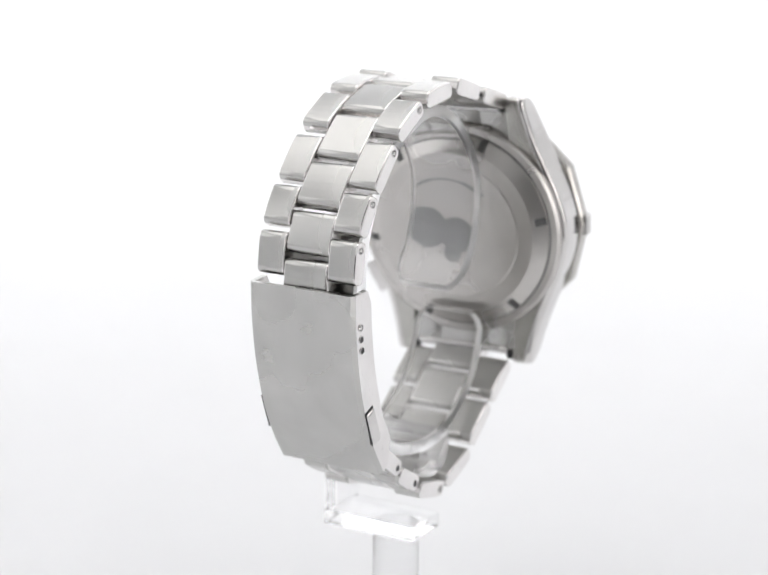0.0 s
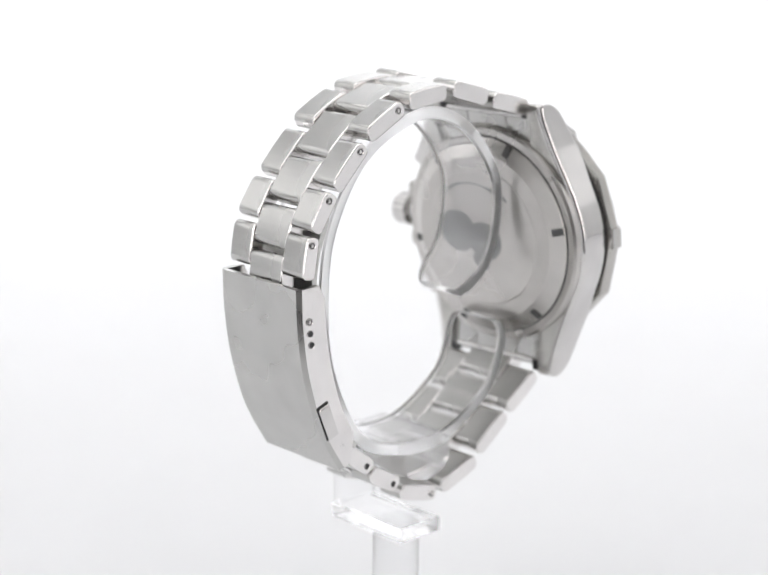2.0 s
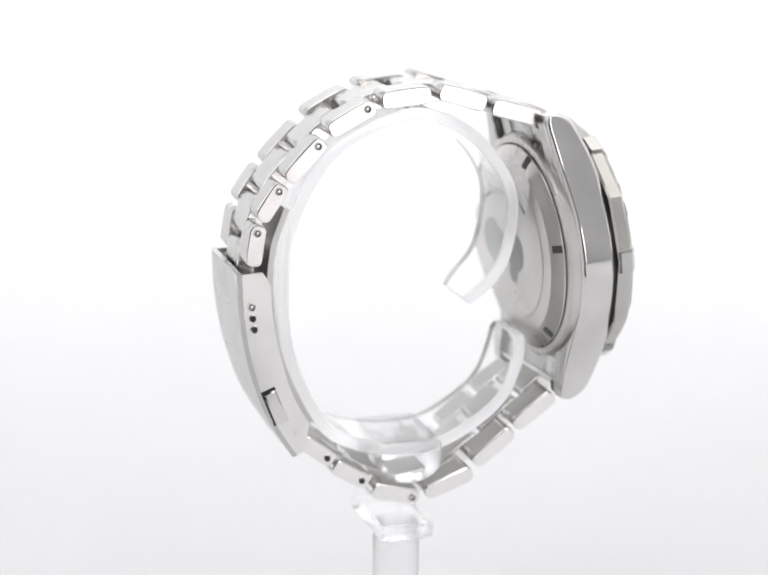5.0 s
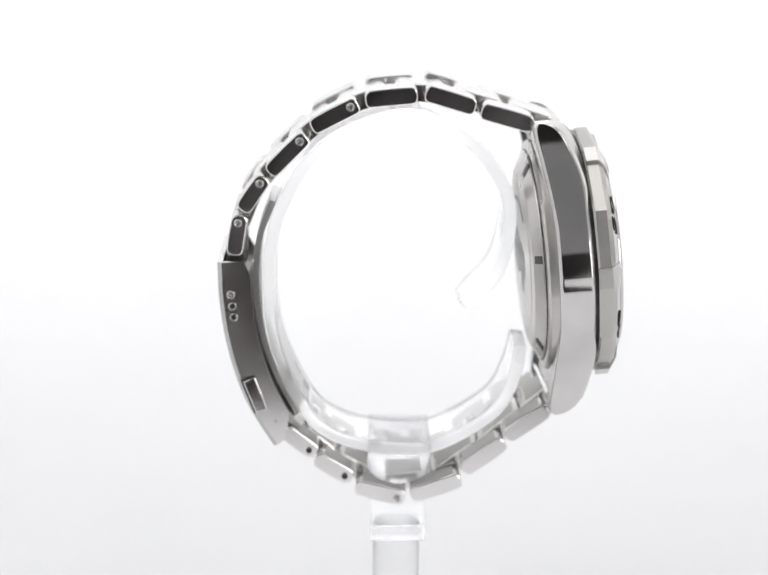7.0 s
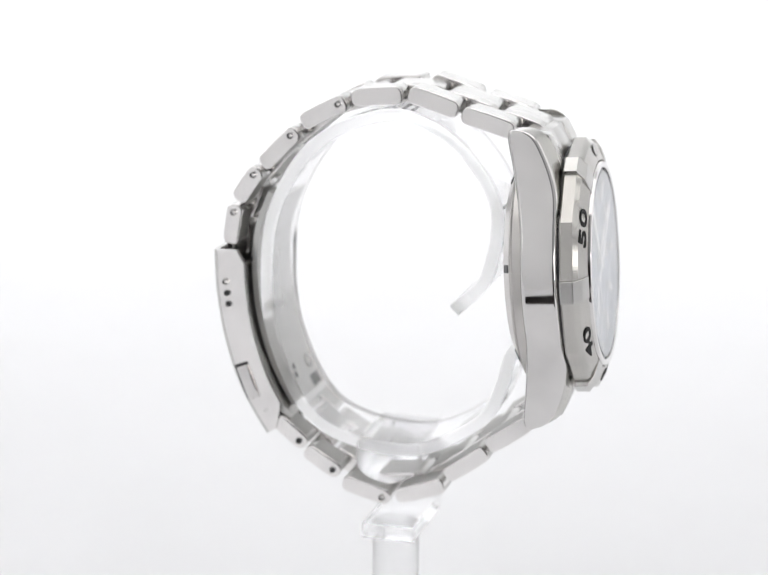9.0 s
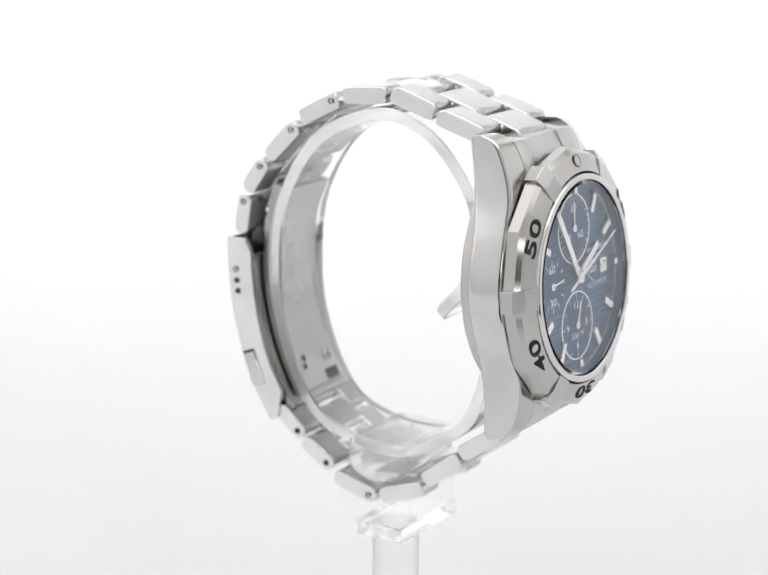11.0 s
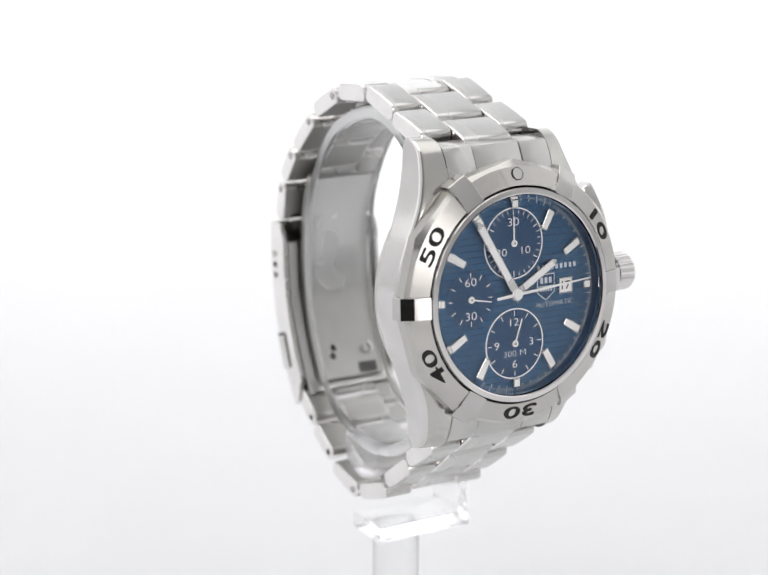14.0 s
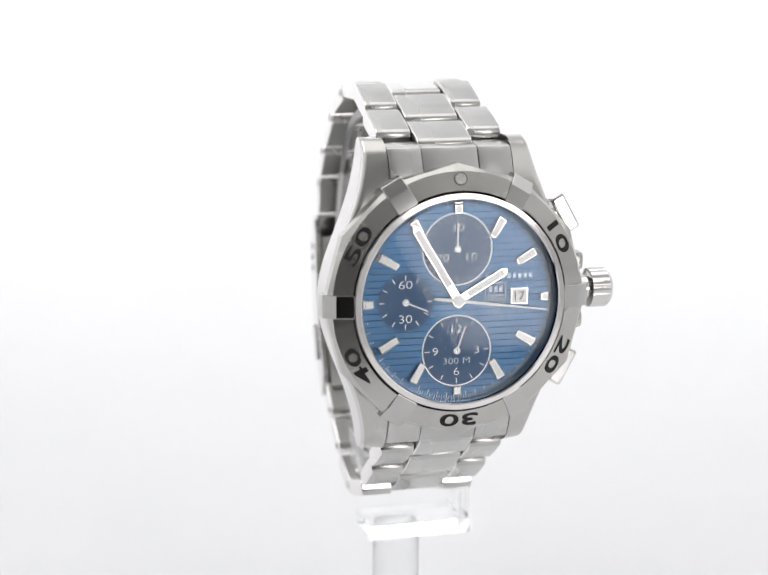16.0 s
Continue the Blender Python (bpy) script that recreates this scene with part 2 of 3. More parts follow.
def case_rail(bm, side):
    """One flank of the case with its two lugs: a closed section carried from lug tip to lug tip."""
    rows = []
    steps = [-24.75, -24.65, -24.4, -24.0, -23.4, -22.7] + [k * 0.6 for k in range(-37, 38)] + [22.7, 23.4, 24.0, 24.4, 24.65, 24.75]
    for v in steps:
        a = abs(v)
        w = half_width(v)
        hi, lo = crest(a), -8.3 - 2.2 * max(0, (a - 8) / 16) ** 1.4
        if a > 22.5:
            k = 1 - math.sqrt(max(0.0, 1 - ((a - 22.5) / 2.26) ** 2))
            hi -= 2.2 * k
            lo += 0.9 * k
        section = [(10.2, hi + shoulder(a)), (w - 1.3, hi + 0.12 * shoulder(a)), (w - 0.85, hi - 0.03), (w - 0.45, hi - 0.16), (w - 0.15, hi - 0.42), (w, hi - 0.75), (w, hi - 0.9),
                   (w, lo + 0.9), (w, lo + 0.75), (w - 0.15, lo + 0.42), (w - 0.45, lo + 0.16), (w - 0.85, lo + 0.03), (w - 1.3, lo), (10.2, lo)]
        rows.append([bm.verts.new((side * x, v, z)) for x, z in section])
    for p, q in zip(rows, rows[1:]):
        for i in range(len(p)):
            j = (i + 1) % len(p)
            f = bm.faces.new((p[i], p[j], q[j], q[i]))
            f.material_index = 1 if 3 <= i <= 11 else 0
    for row in (rows[0][::-1], rows[-1]):
        bm.faces.new(row).material_index = 1


def case_body():
    bm = bmesh.new()
    for side in (-1, 1):
        case_rail(bm, side)
    box(20.6, 34.0, 6.1, (0, 0, -5.2), 0.0, 2, bm)
    return bm


case = part("case", case_body(), [SATIN, POLISHED], watch, "polished and brushed steel case with four lugs", HEAD, smooth=40, flat=False)
# solid dark blocks stand in for the shaded hollows by the lugs
for sv in (-1, 1):
    for su in (-1, 1):
        part("lug_recess_shade", box(1.7, 2.0, 1.5, (0, 0, 0), 0.3), DARK, case, m=at(su * 9.6, sv * 23.2, -9.5))
# neck under the bezel, near-black to paint the shade in the gap
part("bezel_seat", lathe([(15.0, -2.4), (19.9, -2.4), (19.9, -1.82), (15.0, -1.82)]), DARK, case)


def caseback():
    bm = lathe([(0.0, -12.0), (12.4, -11.95), (12.6, -11.85), (15.3, -11.7), (17.9, -10.4), (18.0, -10.0), (18.2, -10.0), (19.3, -9.9), (19.7, -9.5), (19.7, -8.0), (0.0, -8.0)], 96, closed=False)
    bmesh.ops.remove_doubles(bm, verts=bm.verts, dist=0.001)
    return bm


back = part("caseback", caseback(), BACK, watch, "screwed steel caseback with six notches", HEAD, smooth=30)
for k in range(6):
    part("notch", box(1.3, 2.1, 0.5, (0, 0, 0), 0.1), NOTCH, back, m=clock(16.9, 280 + 60 * k, -10.85) @ Matrix.Rotation(radians(26), 4, "X"))
part("ring_groove", lathe([(17.92, -10.2), (18.18, -10.06), (18.18, -9.9), (17.92, -9.9)], 96), NOTCH, back)
part("emblem", disc(4.1, 0.16, -12.06, 32, (5.0, 0.2)), MATT_STEEL, back, "dull blasted round emblem")
part("emblem", disc(3.5, 0.16, -12.04, 32, (-0.9, -0.8)), MATT_STEEL, back)
part("emblem", disc(1.7, 0.16, -12.02, 20, (0.2, -4.8)), MATT_STEEL, back)
bm = bmesh.new()
for k in range(9):
    a = radians(-40 + 10 * k)
    box(1.75, 0.5, 0.1, (10.0 * math.sin(a) + 1.0, 10.0 * math.cos(a), -11.98), 0, 2, bm, Matrix.Rotation(-a, 4, "Z"))
part("lettering_band", bm, MATT_STEEL, back, "engraved band round the caseback")


def bezel_radius(r, a, i):
    if i > 2:
        return r
    t = (a + math.pi / 6) % (math.pi / 3) - math.pi / 6      # nought at even hours
    edge = 21.35 * math.cos(radians(15)) / math.cos(abs(t) - radians(15)) if abs(t) < radians(30) else 20.5
    return edge - (21.35 - r)


bm = lathe([(21.0, -1.82), (21.35, -1.5), (21.35, 0.35), (20.2, 1.14), (17.32, 2.25), (17.2, 2.0), (17.2, -1.82)], 144, bezel_radius)
bmesh.ops.recalc_face_normals(bm, faces=bm.faces)
for f in bm.faces:
    f.material_index = 1 if 0.4 < f.normal.z < 0.895 else 0
bezel = part("bezel", bm, [BEZEL_STEEL, SATIN], watch, "satin steel diving bezel with black minute numerals", HEAD, smooth=14)
for k in range(6):
    bm = prism([(16.95, -1.7), (21.6, -1.7), (21.6, 0.45), (19.75, 1.72), (17.0, 2.42)], -1.8, 1.8, bevel=0.12)
    bmesh.ops.transform(bm, matrix=Matrix(((0, 0, 1, 0), (1, 0, 0, 0), (0, 1, 0, 0), (0, 0, 0, 1))), verts=bm.verts)
    part("bezel_tab", bm, TAB, bezel, "polished grip tab", Matrix.Rotation(radians(30 + 60 * k), 4, "Z"), smooth=8)
part("inner_ring", lathe([(17.02, 1.4), (17.02, 2.4), (16.9, 2.7), (16.15, 2.74), (15.95, 2.6), (15.85, 1.2)], 96), POLISHED, bezel, "polished inner ring", smooth=30)
for body, deg in (("10", 60), ("20", 120), ("30", 180), ("40", 240), ("50", 300)):
    slope = Matrix.Rotation(radians(-20), 4, "X")
    word("numeral", body, 3.05, INK, bezel, clock(18.78, deg, 1.71) @ slope, 2.15, 0.06, "black enamelled numeral", 0.035)
part("pip", lathe([(0.90, -0.05), (1.02, -0.05), (1.02, 0.06), (0.90, 0.06)], 32), NOTCH, bezel, m=clock(19.1, 0, 1.70) @ Matrix.Rotation(radians(-17), 4, "X"))
part("pip_lume", disc(0.9, 0.1, -0.05, 32), SATIN, bezel, m=clock(19.1, 0, 1.70) @ Matrix.Rotation(radians(-17), 4, "X"))

# flat crystal with a thin bevelled rim
crystal = part("crystal", lathe([(0.001, 1.45), (15.8, 1.45), (15.8, 2.35), (15.4, 2.62), (0.001, 2.66)], 96), SAPPHIRE, watch, "flat clear sapphire crystal", HEAD, smooth=30)
crystal.visible_shadow = False

# ---- dial ----


def dial_plate():
    """Horizontal ribs with a fine groove under each, cut to a round plate."""
    bm = bmesh.new()
    R, pitch = 15.9, 1.02
    edges = []
    v = -R
    k = 0
    while v < R - 0.01:
        top = min(v + pitch, R)
        edges += [(v, -0.10), (v + 0.07, -0.10), (v + 0.13, 0.02), (top - 0.05, 0.0)]
        v = top
    rows = []
    for v, z in edges:
        v = max(-R, min(R, v))
        w = math.sqrt(max(0.0, R * R - v * v))
        rows.append([bm.verts.new((w * s, v, z)) for s in (-1, -0.5, 0, 0.5, 1)])
    for i, (p, q) in enumerate(zip(rows, rows[1:])):
        for j in range(4):
            f = bm.faces.new((p[j], p[j + 1], q[j + 1], q[j]))
            # groove floors take the blue with shade in its colour
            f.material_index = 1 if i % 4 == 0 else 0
    return bm


dial = part("dial", dial_plate(), [BLUE, BLUE_GROOVE_SHADE], watch, "blue lacquered dial with horizontal ribs", HEAD)
part("rehaut", lathe([(15.75, -0.2), (15.95, -0.2), (15.95, 1.45), (15.75, 1.45)], 96), BLUE_FLAT, dial, "dark blue flange ring", smooth=30)
for k in range(240):
    if k % 20 == 0:
        continue
    ln = 1.0 if k % 4 == 0 else 0.55
    if k == 1:
        long_tick = bpy.data.meshes.new("tick")
        b2 = box(0.09 * MM, 0.55 * MM, 0.02 * MM)
        b2.to_mesh(long_tick)
        long_tick.materials.append(PRINT)
        minute_tick = bpy.data.meshes.new("tick")
        b2 = box(0.13 * MM, 1.0 * MM, 0.02 * MM)
        b2.to_mesh(minute_tick)
        minute_tick.materials.append(PRINT)
    hang("tick", minute_tick if k % 4 == 0 else long_tick, dial, m=clock(15.65 - ln / 2, k * 1.5, 0.06))


def marker(ln):
    bm = prism([(-0.6, -ln / 2), (0.6, -ln / 2), (0.76, ln / 2), (-0.76, ln / 2)], 0.0, 0.65, bevel=0.12)
    return bm


for h in range(12):
    ln, r = (3.5, 12.9) if h not in (0, 3, 6, 9) else (1.5, 14.3)
    mk = part("hour_marker", marker(ln), POLISHED, dial, "applied steel hour marker with white lume", clock(r, 30 * h, 0.03))
    part("lume", box(0.95, ln - 0.45, 0.08, (0, 0, 0.65), 0.02), LUME, mk)


def subdial(name, r, deg, radius, ring, ticks, numbers, long_every=1):
    base = clock(r, deg, 0.0, True)
    sub = part(name, disc(radius, 0.06, 0.02, 64), BLUE_FLAT, dial, "flat dark blue subdial", base)
    if ring:
        part("white_ring", lathe([(radius - 0.05, 0.0), (radius + 0.17, 0.0), (radius + 0.17, 0.11), (radius - 0.05, 0.11)], 72), WHITE, sub)
    for k in range(ticks):
        ln = 0.85 if k % long_every == 0 else 0.6
        part("tick", box(0.13 if k % long_every == 0 else 0.1, ln, 0.03), WHITE, sub, m=clock(radius - 0.25 - ln / 2, 360 * k / ticks, 0.1))
    for body, a, rr, size in numbers:
        a2 = radians(a)
        word("numeral", body, size, WHITE, sub, at(rr * math.sin(a2), rr * math.cos(a2), 0.1), 1.3, 0.015, "", -0.022)
    return sub


sub_12 = subdial("minute_subdial", 8.0, 0, 5.55, True, 30, [("30", 0, 3.4, 1.85), ("10", 118, 2.7, 1.75), ("20", 242, 2.7, 1.75)], 5)
sub_6 = subdial("hour_subdial", 8.0, 180, 5.5, True, 12, [("12", 0, 3.45, 1.75), ("3", 90, 3.3, 1.75), ("6", 180, 3.3, 1.75), ("9", 270, 3.5, 1.75)])
sub_9 = subdial("seconds_subdial", 8.35, 270, 4.5, False, 12, [("60", 0, 2.75, 1.85), ("30", 180, 2.6, 1.85)])
word("lettering", "300 M", 1.45, PRINT, sub_6, at(0, -1.6, 0.1), 1.25, 0.012, "", -0.02)
word("lettering", "AUTOMATIC", 1.2, PRINT, dial, at(8.0, -2.45, 0.1), 1.1, 0.012, "", -0.02)
# product name and maker's mark: plain shapes
for k in range(9):
    part("lettering_bar", box(0.5, 0.8, 0.02, (0, 0, 0), 0), PRINT, dial, m=at(4.9 + k * 0.9, 3.45, 0.08))
shield = part("maker_shield", prism([(-1.75, 2.0), (1.75, 2.0), (1.75, -1.0), (0, -2.3), (-1.75, -1.0)], 0.04, 0.09), PRINT, dial, m=at(6.3, 0.45, 0))
part("shield_field", prism([(-1.58, 1.84), (1.58, 1.84), (1.58, 0.1), (-1.58, 0.1)], 0.06, 0.12), BLUE_FLAT, shield)
part("shield_field", prism([(-1.58, -0.08), (1.58, -0.08), (1.58, -0.92), (0, -2.1), (-1.58, -0.92)], 0.06, 0.12), BLUE_FLAT, shield)
for k in range(3):
    part("shield_bar", box(0.55, 0.95, 0.03, (-0.85 + 0.85 * k, 0.97, 0.13)), PRINT, shield)
for k in range(5):
    part("shield_bar", box(0.3, 0.55, 0.03, (-1.04 + 0.52 * k, -0.55, 0.13)), PRINT, shield)
date = part("date_window", box(2.5, 2.2, 0.14, (0, 0, 0), 0.05), WHITE, dial, "white date disc in a framed window", at(10.2, 0.2, 0.07))
for s in (-1, 1):
    part("window_frame", box(0.16, 2.5, 0.3, (s * 1.3, 0, 0.05)), POLISHED, date)
    part("window_frame", box(2.7, 0.16, 0.3, (0, s * 1.2, 0.05)), POLISHED, date)
word("numeral", "17", 1.95, INK, date, at(0.1, 0, 0.09), 1.1, 0.01)


# ---- hands ----
def baton(name, length, tail, width, tip, z, label):
    bm = prism([(-width / 2, -tail), (width / 2, -tail), (width / 2, length - tip), (0.12, length), (-0.12, length), (-width / 2, length - tip)], 0, 0.22, bevel=0.05)
    hand = part(name, bm, POLISHED, watch, label)
    part("lume", box(width * 0.72, length * 0.72, 0.06, (0, length * 0.56, 0.22)), LUME, hand)
    part("boss", disc(1.05, 0.3, 0.0, 32, bevel=0.06), POLISHED, hand)
    return hand, z


hour_hand, HZ = baton("hour_hand", 9.3, 1.0, 1.35, 0.6, 0.45, "broad white baton hour hand")
minute_hand, MZ = baton("minute_hand", 14.2, 1.0, 1.4, 1.0, 0.75, "broad white baton minute hand")
bm = prism([(-0.22, -4.0), (0.22, -4.0), (0.24, -0.5), (0.10, 14.6), (-0.10, 14.6), (-0.24, -0.5)], 0, 0.16)
disc(0.85, 0.25, 0.0, 32, bm=bm)
chrono_hand = part("chronograph_hand", bm, LUME, watch, "slim white sweeping chronograph hand")


def small_hand(name, length, label):
    b = prism([(-0.13, 0), (0.13, 0), (0.10, length), (-0.10, length)], 0, 0.12)
    disc(0.55, 0.2, 0.0, 24, bm=b)
    h = part(name, b, WHITE, watch, label)
    part("boss", disc(0.22, 0.1, 0.2, 16), POLISHED, h)
    return h


small_seconds = small_hand("small_seconds_hand", 3.9, "small white running seconds hand")
small_minutes = small_hand("small_minutes_hand", 4.3, "small white minute counter hand")
small_hours = small_hand("small_hours_hand", 4.1, "small white hour counter hand")
hour_hand.matrix_basis = HEAD @ clock(0, 60.5, HZ)
minute_hand.matrix_basis = HEAD @ clock(0, 328.6, MZ)
small_minutes.matrix_basis = HEAD @ at(0, 8.0, 0.18)
small_hours.matrix_basis = HEAD @ at(0, -8.0, 0.18, 0, 0, -20)


# ---- crown and pushers ----
def crown():
    def flute(r, a, i):
        return r + (0.12 if i in (2, 3) and int(round(a / (2 * math.pi) * 72)) % 3 == 0 else 0.0)
    bm = lathe([(0.001, 0), (1.7, 0), (3.05, 0.5), (3.05, 3.4), (2.6, 4.0), (0.001, 4.15)], 72, flute)
    return bm


part("crown", crown(), POLISHED, watch, "fluted steel screw-down crown", HEAD @ at(23.2, 0, -4.8, 0, 90, 0), smooth=25)
part("crown_tube", disc(2.1, 5.0, 0, 32), POLISHED, watch, m=HEAD @ at(19.0, 0, -4.8, 0, 90, 0), smooth=40)
for s in (-1, 1):
    p = part("pusher", box(2.4, 6.2, 2.8, (0.6, 0, 0), 0.4), POLISHED, watch, "rectangular steel chronograph pusher", HEAD @ at(18.8, s * 12.1, -4.8, 0, 0, s * 29), smooth=40)
    part("pusher_stem", box(5.0, 2.6, 2.0, (-2.4, 0, 0), 0.3), POLISHED, p, smooth=40)
    part("crown_guard", box(4.8, 3.2, 4.8, (20.1, s * 4.7, -5.2), 0.9), SATIN, case, smooth=40)


# ---- bracelet ----
def link_mesh(length, width, thick, crown_in=0.16, bevel=0.42):
    """A rounded bar: brushed above and below, polished flanks and edges."""
    prof = []
    n = 6
    for k in range(n + 1):
        x = -length / 2 + length * k / n
        prof.append((x, thick / 2 - crown_in * (2 * x / length) ** 2))
    prof += [(length / 2, -thick / 2), (-length / 2, -thick / 2)]
    bm = bmesh.new()
    a = [bm.verts.new((x, -width / 2, z)) for x, z in prof]
    b = [bm.verts.new((x, width / 2, z)) for x, z in prof]
    bm.faces.new(a)
    bm.faces.new(b[::-1])
    for i in range(len(a)):
        j = (i + 1) % len(a)
        bm.faces.new((a[i], b[i], b[j], a[j]))
    bmesh.ops.recalc_face_normals(bm, faces=bm.faces)
    for f in bm.faces:
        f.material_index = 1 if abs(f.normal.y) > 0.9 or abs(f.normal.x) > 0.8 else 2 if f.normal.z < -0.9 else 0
    ends = [e for e in bm.edges if e.calc_face_angle(0) > radians(60) and abs(e.verts[0].co.y - e.verts[1].co.y) > 0.1]
    bmesh.ops.bevel(bm, geom=ends, offset=1.0, segments=4, profile=0.5, affect="EDGES", material=0)
    rim = [e for e in bm.edges if e.calc_face_angle(0) > radians(60)]
    bmesh.ops.bevel(bm, geom=rim, offset=bevel * 0.6, segments=2, profile=0.5, affect="EDGES", material=1)
    return bm


def pin_mesh(name, hole):
    """A round pin end in a dark seam, or a bare hole with a bright lip."""
    bm = bmesh.new()
    if hole:
        lathe([(0.50, -0.1), (0.68, -0.1), (0.68, 0.03), (0.60, 0.06), (0.50, 0.0)], 20, bm=bm)
        dark = bmesh.ops.create_circle(bm, cap_ends=True, segments=20, radius=0.52, matrix=Matrix.Translation((0, 0, 0.01)))
    else:
        lathe([(0.001, -0.1), (0.34, -0.1), (0.34, 0.05), (0.24, 0.13), (0.001, 0.16)], 20, bm=bm)
        lathe([(0.46, -0.1), (0.72, -0.1), (0.70, 0.05), (0.60, 0.13), (0.50, 0.08)], 20, bm=bm)
        dark = bmesh.ops.create_circle(bm, cap_ends=True, segments=20, radius=0.5, matrix=Matrix.Translation((0, 0, 0.02)))
    # the disc's black paints the shade inside the hole and seam
    for f in {f for v in dark["verts"] for f in v.link_faces}:
        f.material_index = 1
    me = bpy.data.meshes.new(name)
    bmesh.ops.scale(bm, vec=(MM,) * 3, verts=bm.verts)
    bm.to_mesh(me)
    bm.free()
    me.materials.append(POLISHED)
    me.materials.append(DARK)
    return me


PIN = pin_mesh("pin", False)
HOLE = pin_mesh("pin_hole", True)
# x, z, slope, length, thickness, whole width at the link, pinned
UPPER = [(17.45, 25.85, -15.8, 9.0, 3.0, 20.6, False), (8.2, 28.65, -16.8, 8.7, 3.0, 19.6, False), (-1.5, 29.0, 5.5, 8.7, 3.0, 18.8, False),
         (-10.8, 25.9, 27.5, 8.7, 3.0, 18.4, True), (-18.6, 19.4, 45.5, 8.8, 2.9, 18.4, True), (-24.3, 12.75, 55.5, 6.9, 2.9, 18.4, True), (-27.1, 5.7, 80.5, 7.0, 2.9, 18.4, True)]
LOWER = [(-16.8, -30.6, -38.0, 6.9, 2.9, 19.2, True), (-11.0, -35.4, -30.8, 7.3, 2.9, 19.2, True), (-3.0, -39.8, -14.5, 8.8, 2.9, 19.4, True),
         (6.7, -38.8, 19.6, 9.1, 2.9, 19.7, False), (14.8, -33.0, 36.5, 8.8, 2.9, 20.0, False), (22.1, -26.9, 35.5, 8.8, 2.9, 20.6, False)]
CENTRE = 0.44


def bracelet(rows, flip, before, after):
    made = []
    for x, z, slope, length, thick, width, pinned in rows:
        w = width * (1 - CENTRE) / 2
        for s in (-1, 1):
            turn = at(x, s * (width / 2 - w / 2), z, 0, -slope + (180 if flip else 0), 0)
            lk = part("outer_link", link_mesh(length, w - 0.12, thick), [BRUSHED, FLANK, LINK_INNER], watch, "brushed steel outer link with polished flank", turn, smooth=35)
            if pinned:
                end = -1 if flip else 1
                hang("pin", HOLE if flip and x < -5 else PIN, lk, "round steel link pin", at(end * (length / 2 - 1.35), s * (w / 2 - 0.06), 0.1, -90 * s, 0, 0))
    chain = [before] + [r[:3] + (r[5],) for r in rows] + [after]
    for a, b in zip(chain, chain[1:]):
        d = Vector((b[0] - a[0], b[1] - a[1]))
        slope = math.degrees(math.atan2(d.y, d.x))
        if abs(d.x) > 0 and d.x < 0:
            slope += 180
        wd = (a[3] + b[3]) / 2 * CENTRE
        thick = 3.1
        turn = at((a[0] + b[0]) / 2, 0, (a[1] + b[1]) / 2, 0, -slope + (180 if flip else 0), 0)
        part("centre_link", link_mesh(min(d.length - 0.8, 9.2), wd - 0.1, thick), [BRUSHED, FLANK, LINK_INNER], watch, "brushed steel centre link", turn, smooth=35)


bracelet(UPPER, False, (25.6, 23.4, -20, 20.6), (-27.75, -1.2, 85, 18.4))
bracelet(LOWER, True, (-20.6, -26.6, -50, 18.4), (28.6, -21.6, 45, 20.6))
for s in (-1, 1):
    # end links fill the gap between the lugs
    for name, x0, x1, drop in (("end_link", -10.07, -4.62, 0.0), ("end_link", 4.62, 10.07, 0.0), ("end_link_centre", -4.55, 4.55, 0.12)):
        bm = bmesh.new()
        prof = [(v, crest(v) + shoulder(v) + 0.1 - drop) for v in (15.5, 17.0, 18.5, 20.0, 21.5, 22.6, 23.4)] + [(23.9, -6.6), (23.9, -8.6), (22.5, -9.4), (18.0, -8.6), (15.5, -8.0)]
        a = [bm.verts.new((x0, s * v, w)) for v, w in prof]
        b = [bm.verts.new((x1, s * v, w)) for v, w in prof]
        bm.faces.new(a), bm.faces.new(b[::-1])
        for i in range(len(a)):
            bm.faces.new((a[i], a[(i + 1) % len(a)], b[(i + 1) % len(a)], b[i]))
        bmesh.ops.recalc_face_normals(bm, faces=bm.faces)
        bmesh.ops.bevel(bm, geom=[e for e in bm.edges if e.calc_face_angle(0) > radians(50)], offset=0.16, segments=2, profile=0.5, affect="EDGES")
        part(name, bm, BRUSHED_LONG, watch, "brushed steel end link between the lugs", HEAD, smooth=30)
    part("spring_bar", disc(0.55, 20.4, -10.2, 16), POLISHED, watch, m=HEAD @ at(0, s * 22.6, -9.6, 0, 90, 0), smooth=40)

# ---- clasp ----
COVER = spline([(-30.4, 1.2), (-30.15, -5.5), (-29.0, -13.3), (-26.7, -21.2), (-24.2, -26.4), (-21.2, -31.2)], 6)


def cover_section(k, s):
    depth = 5.5 if s > 0.07 else 4.3 + 1.2 * s / 0.07
    if s > 0.88:
        depth = 5.5 - 3.2 * (s - 0.88) / 0.12
    w, t = 9.85, 0.85
    return [(-w + 0.6, 0.0), (w - 0.6, 0.0), (w, -0.75), (w + 0.05, -depth), (w - t, -depth), (w - t, -t), (-w + t, -t), (-w + t, -depth), (-w - 0.05, -depth), (-w, -0.75)]


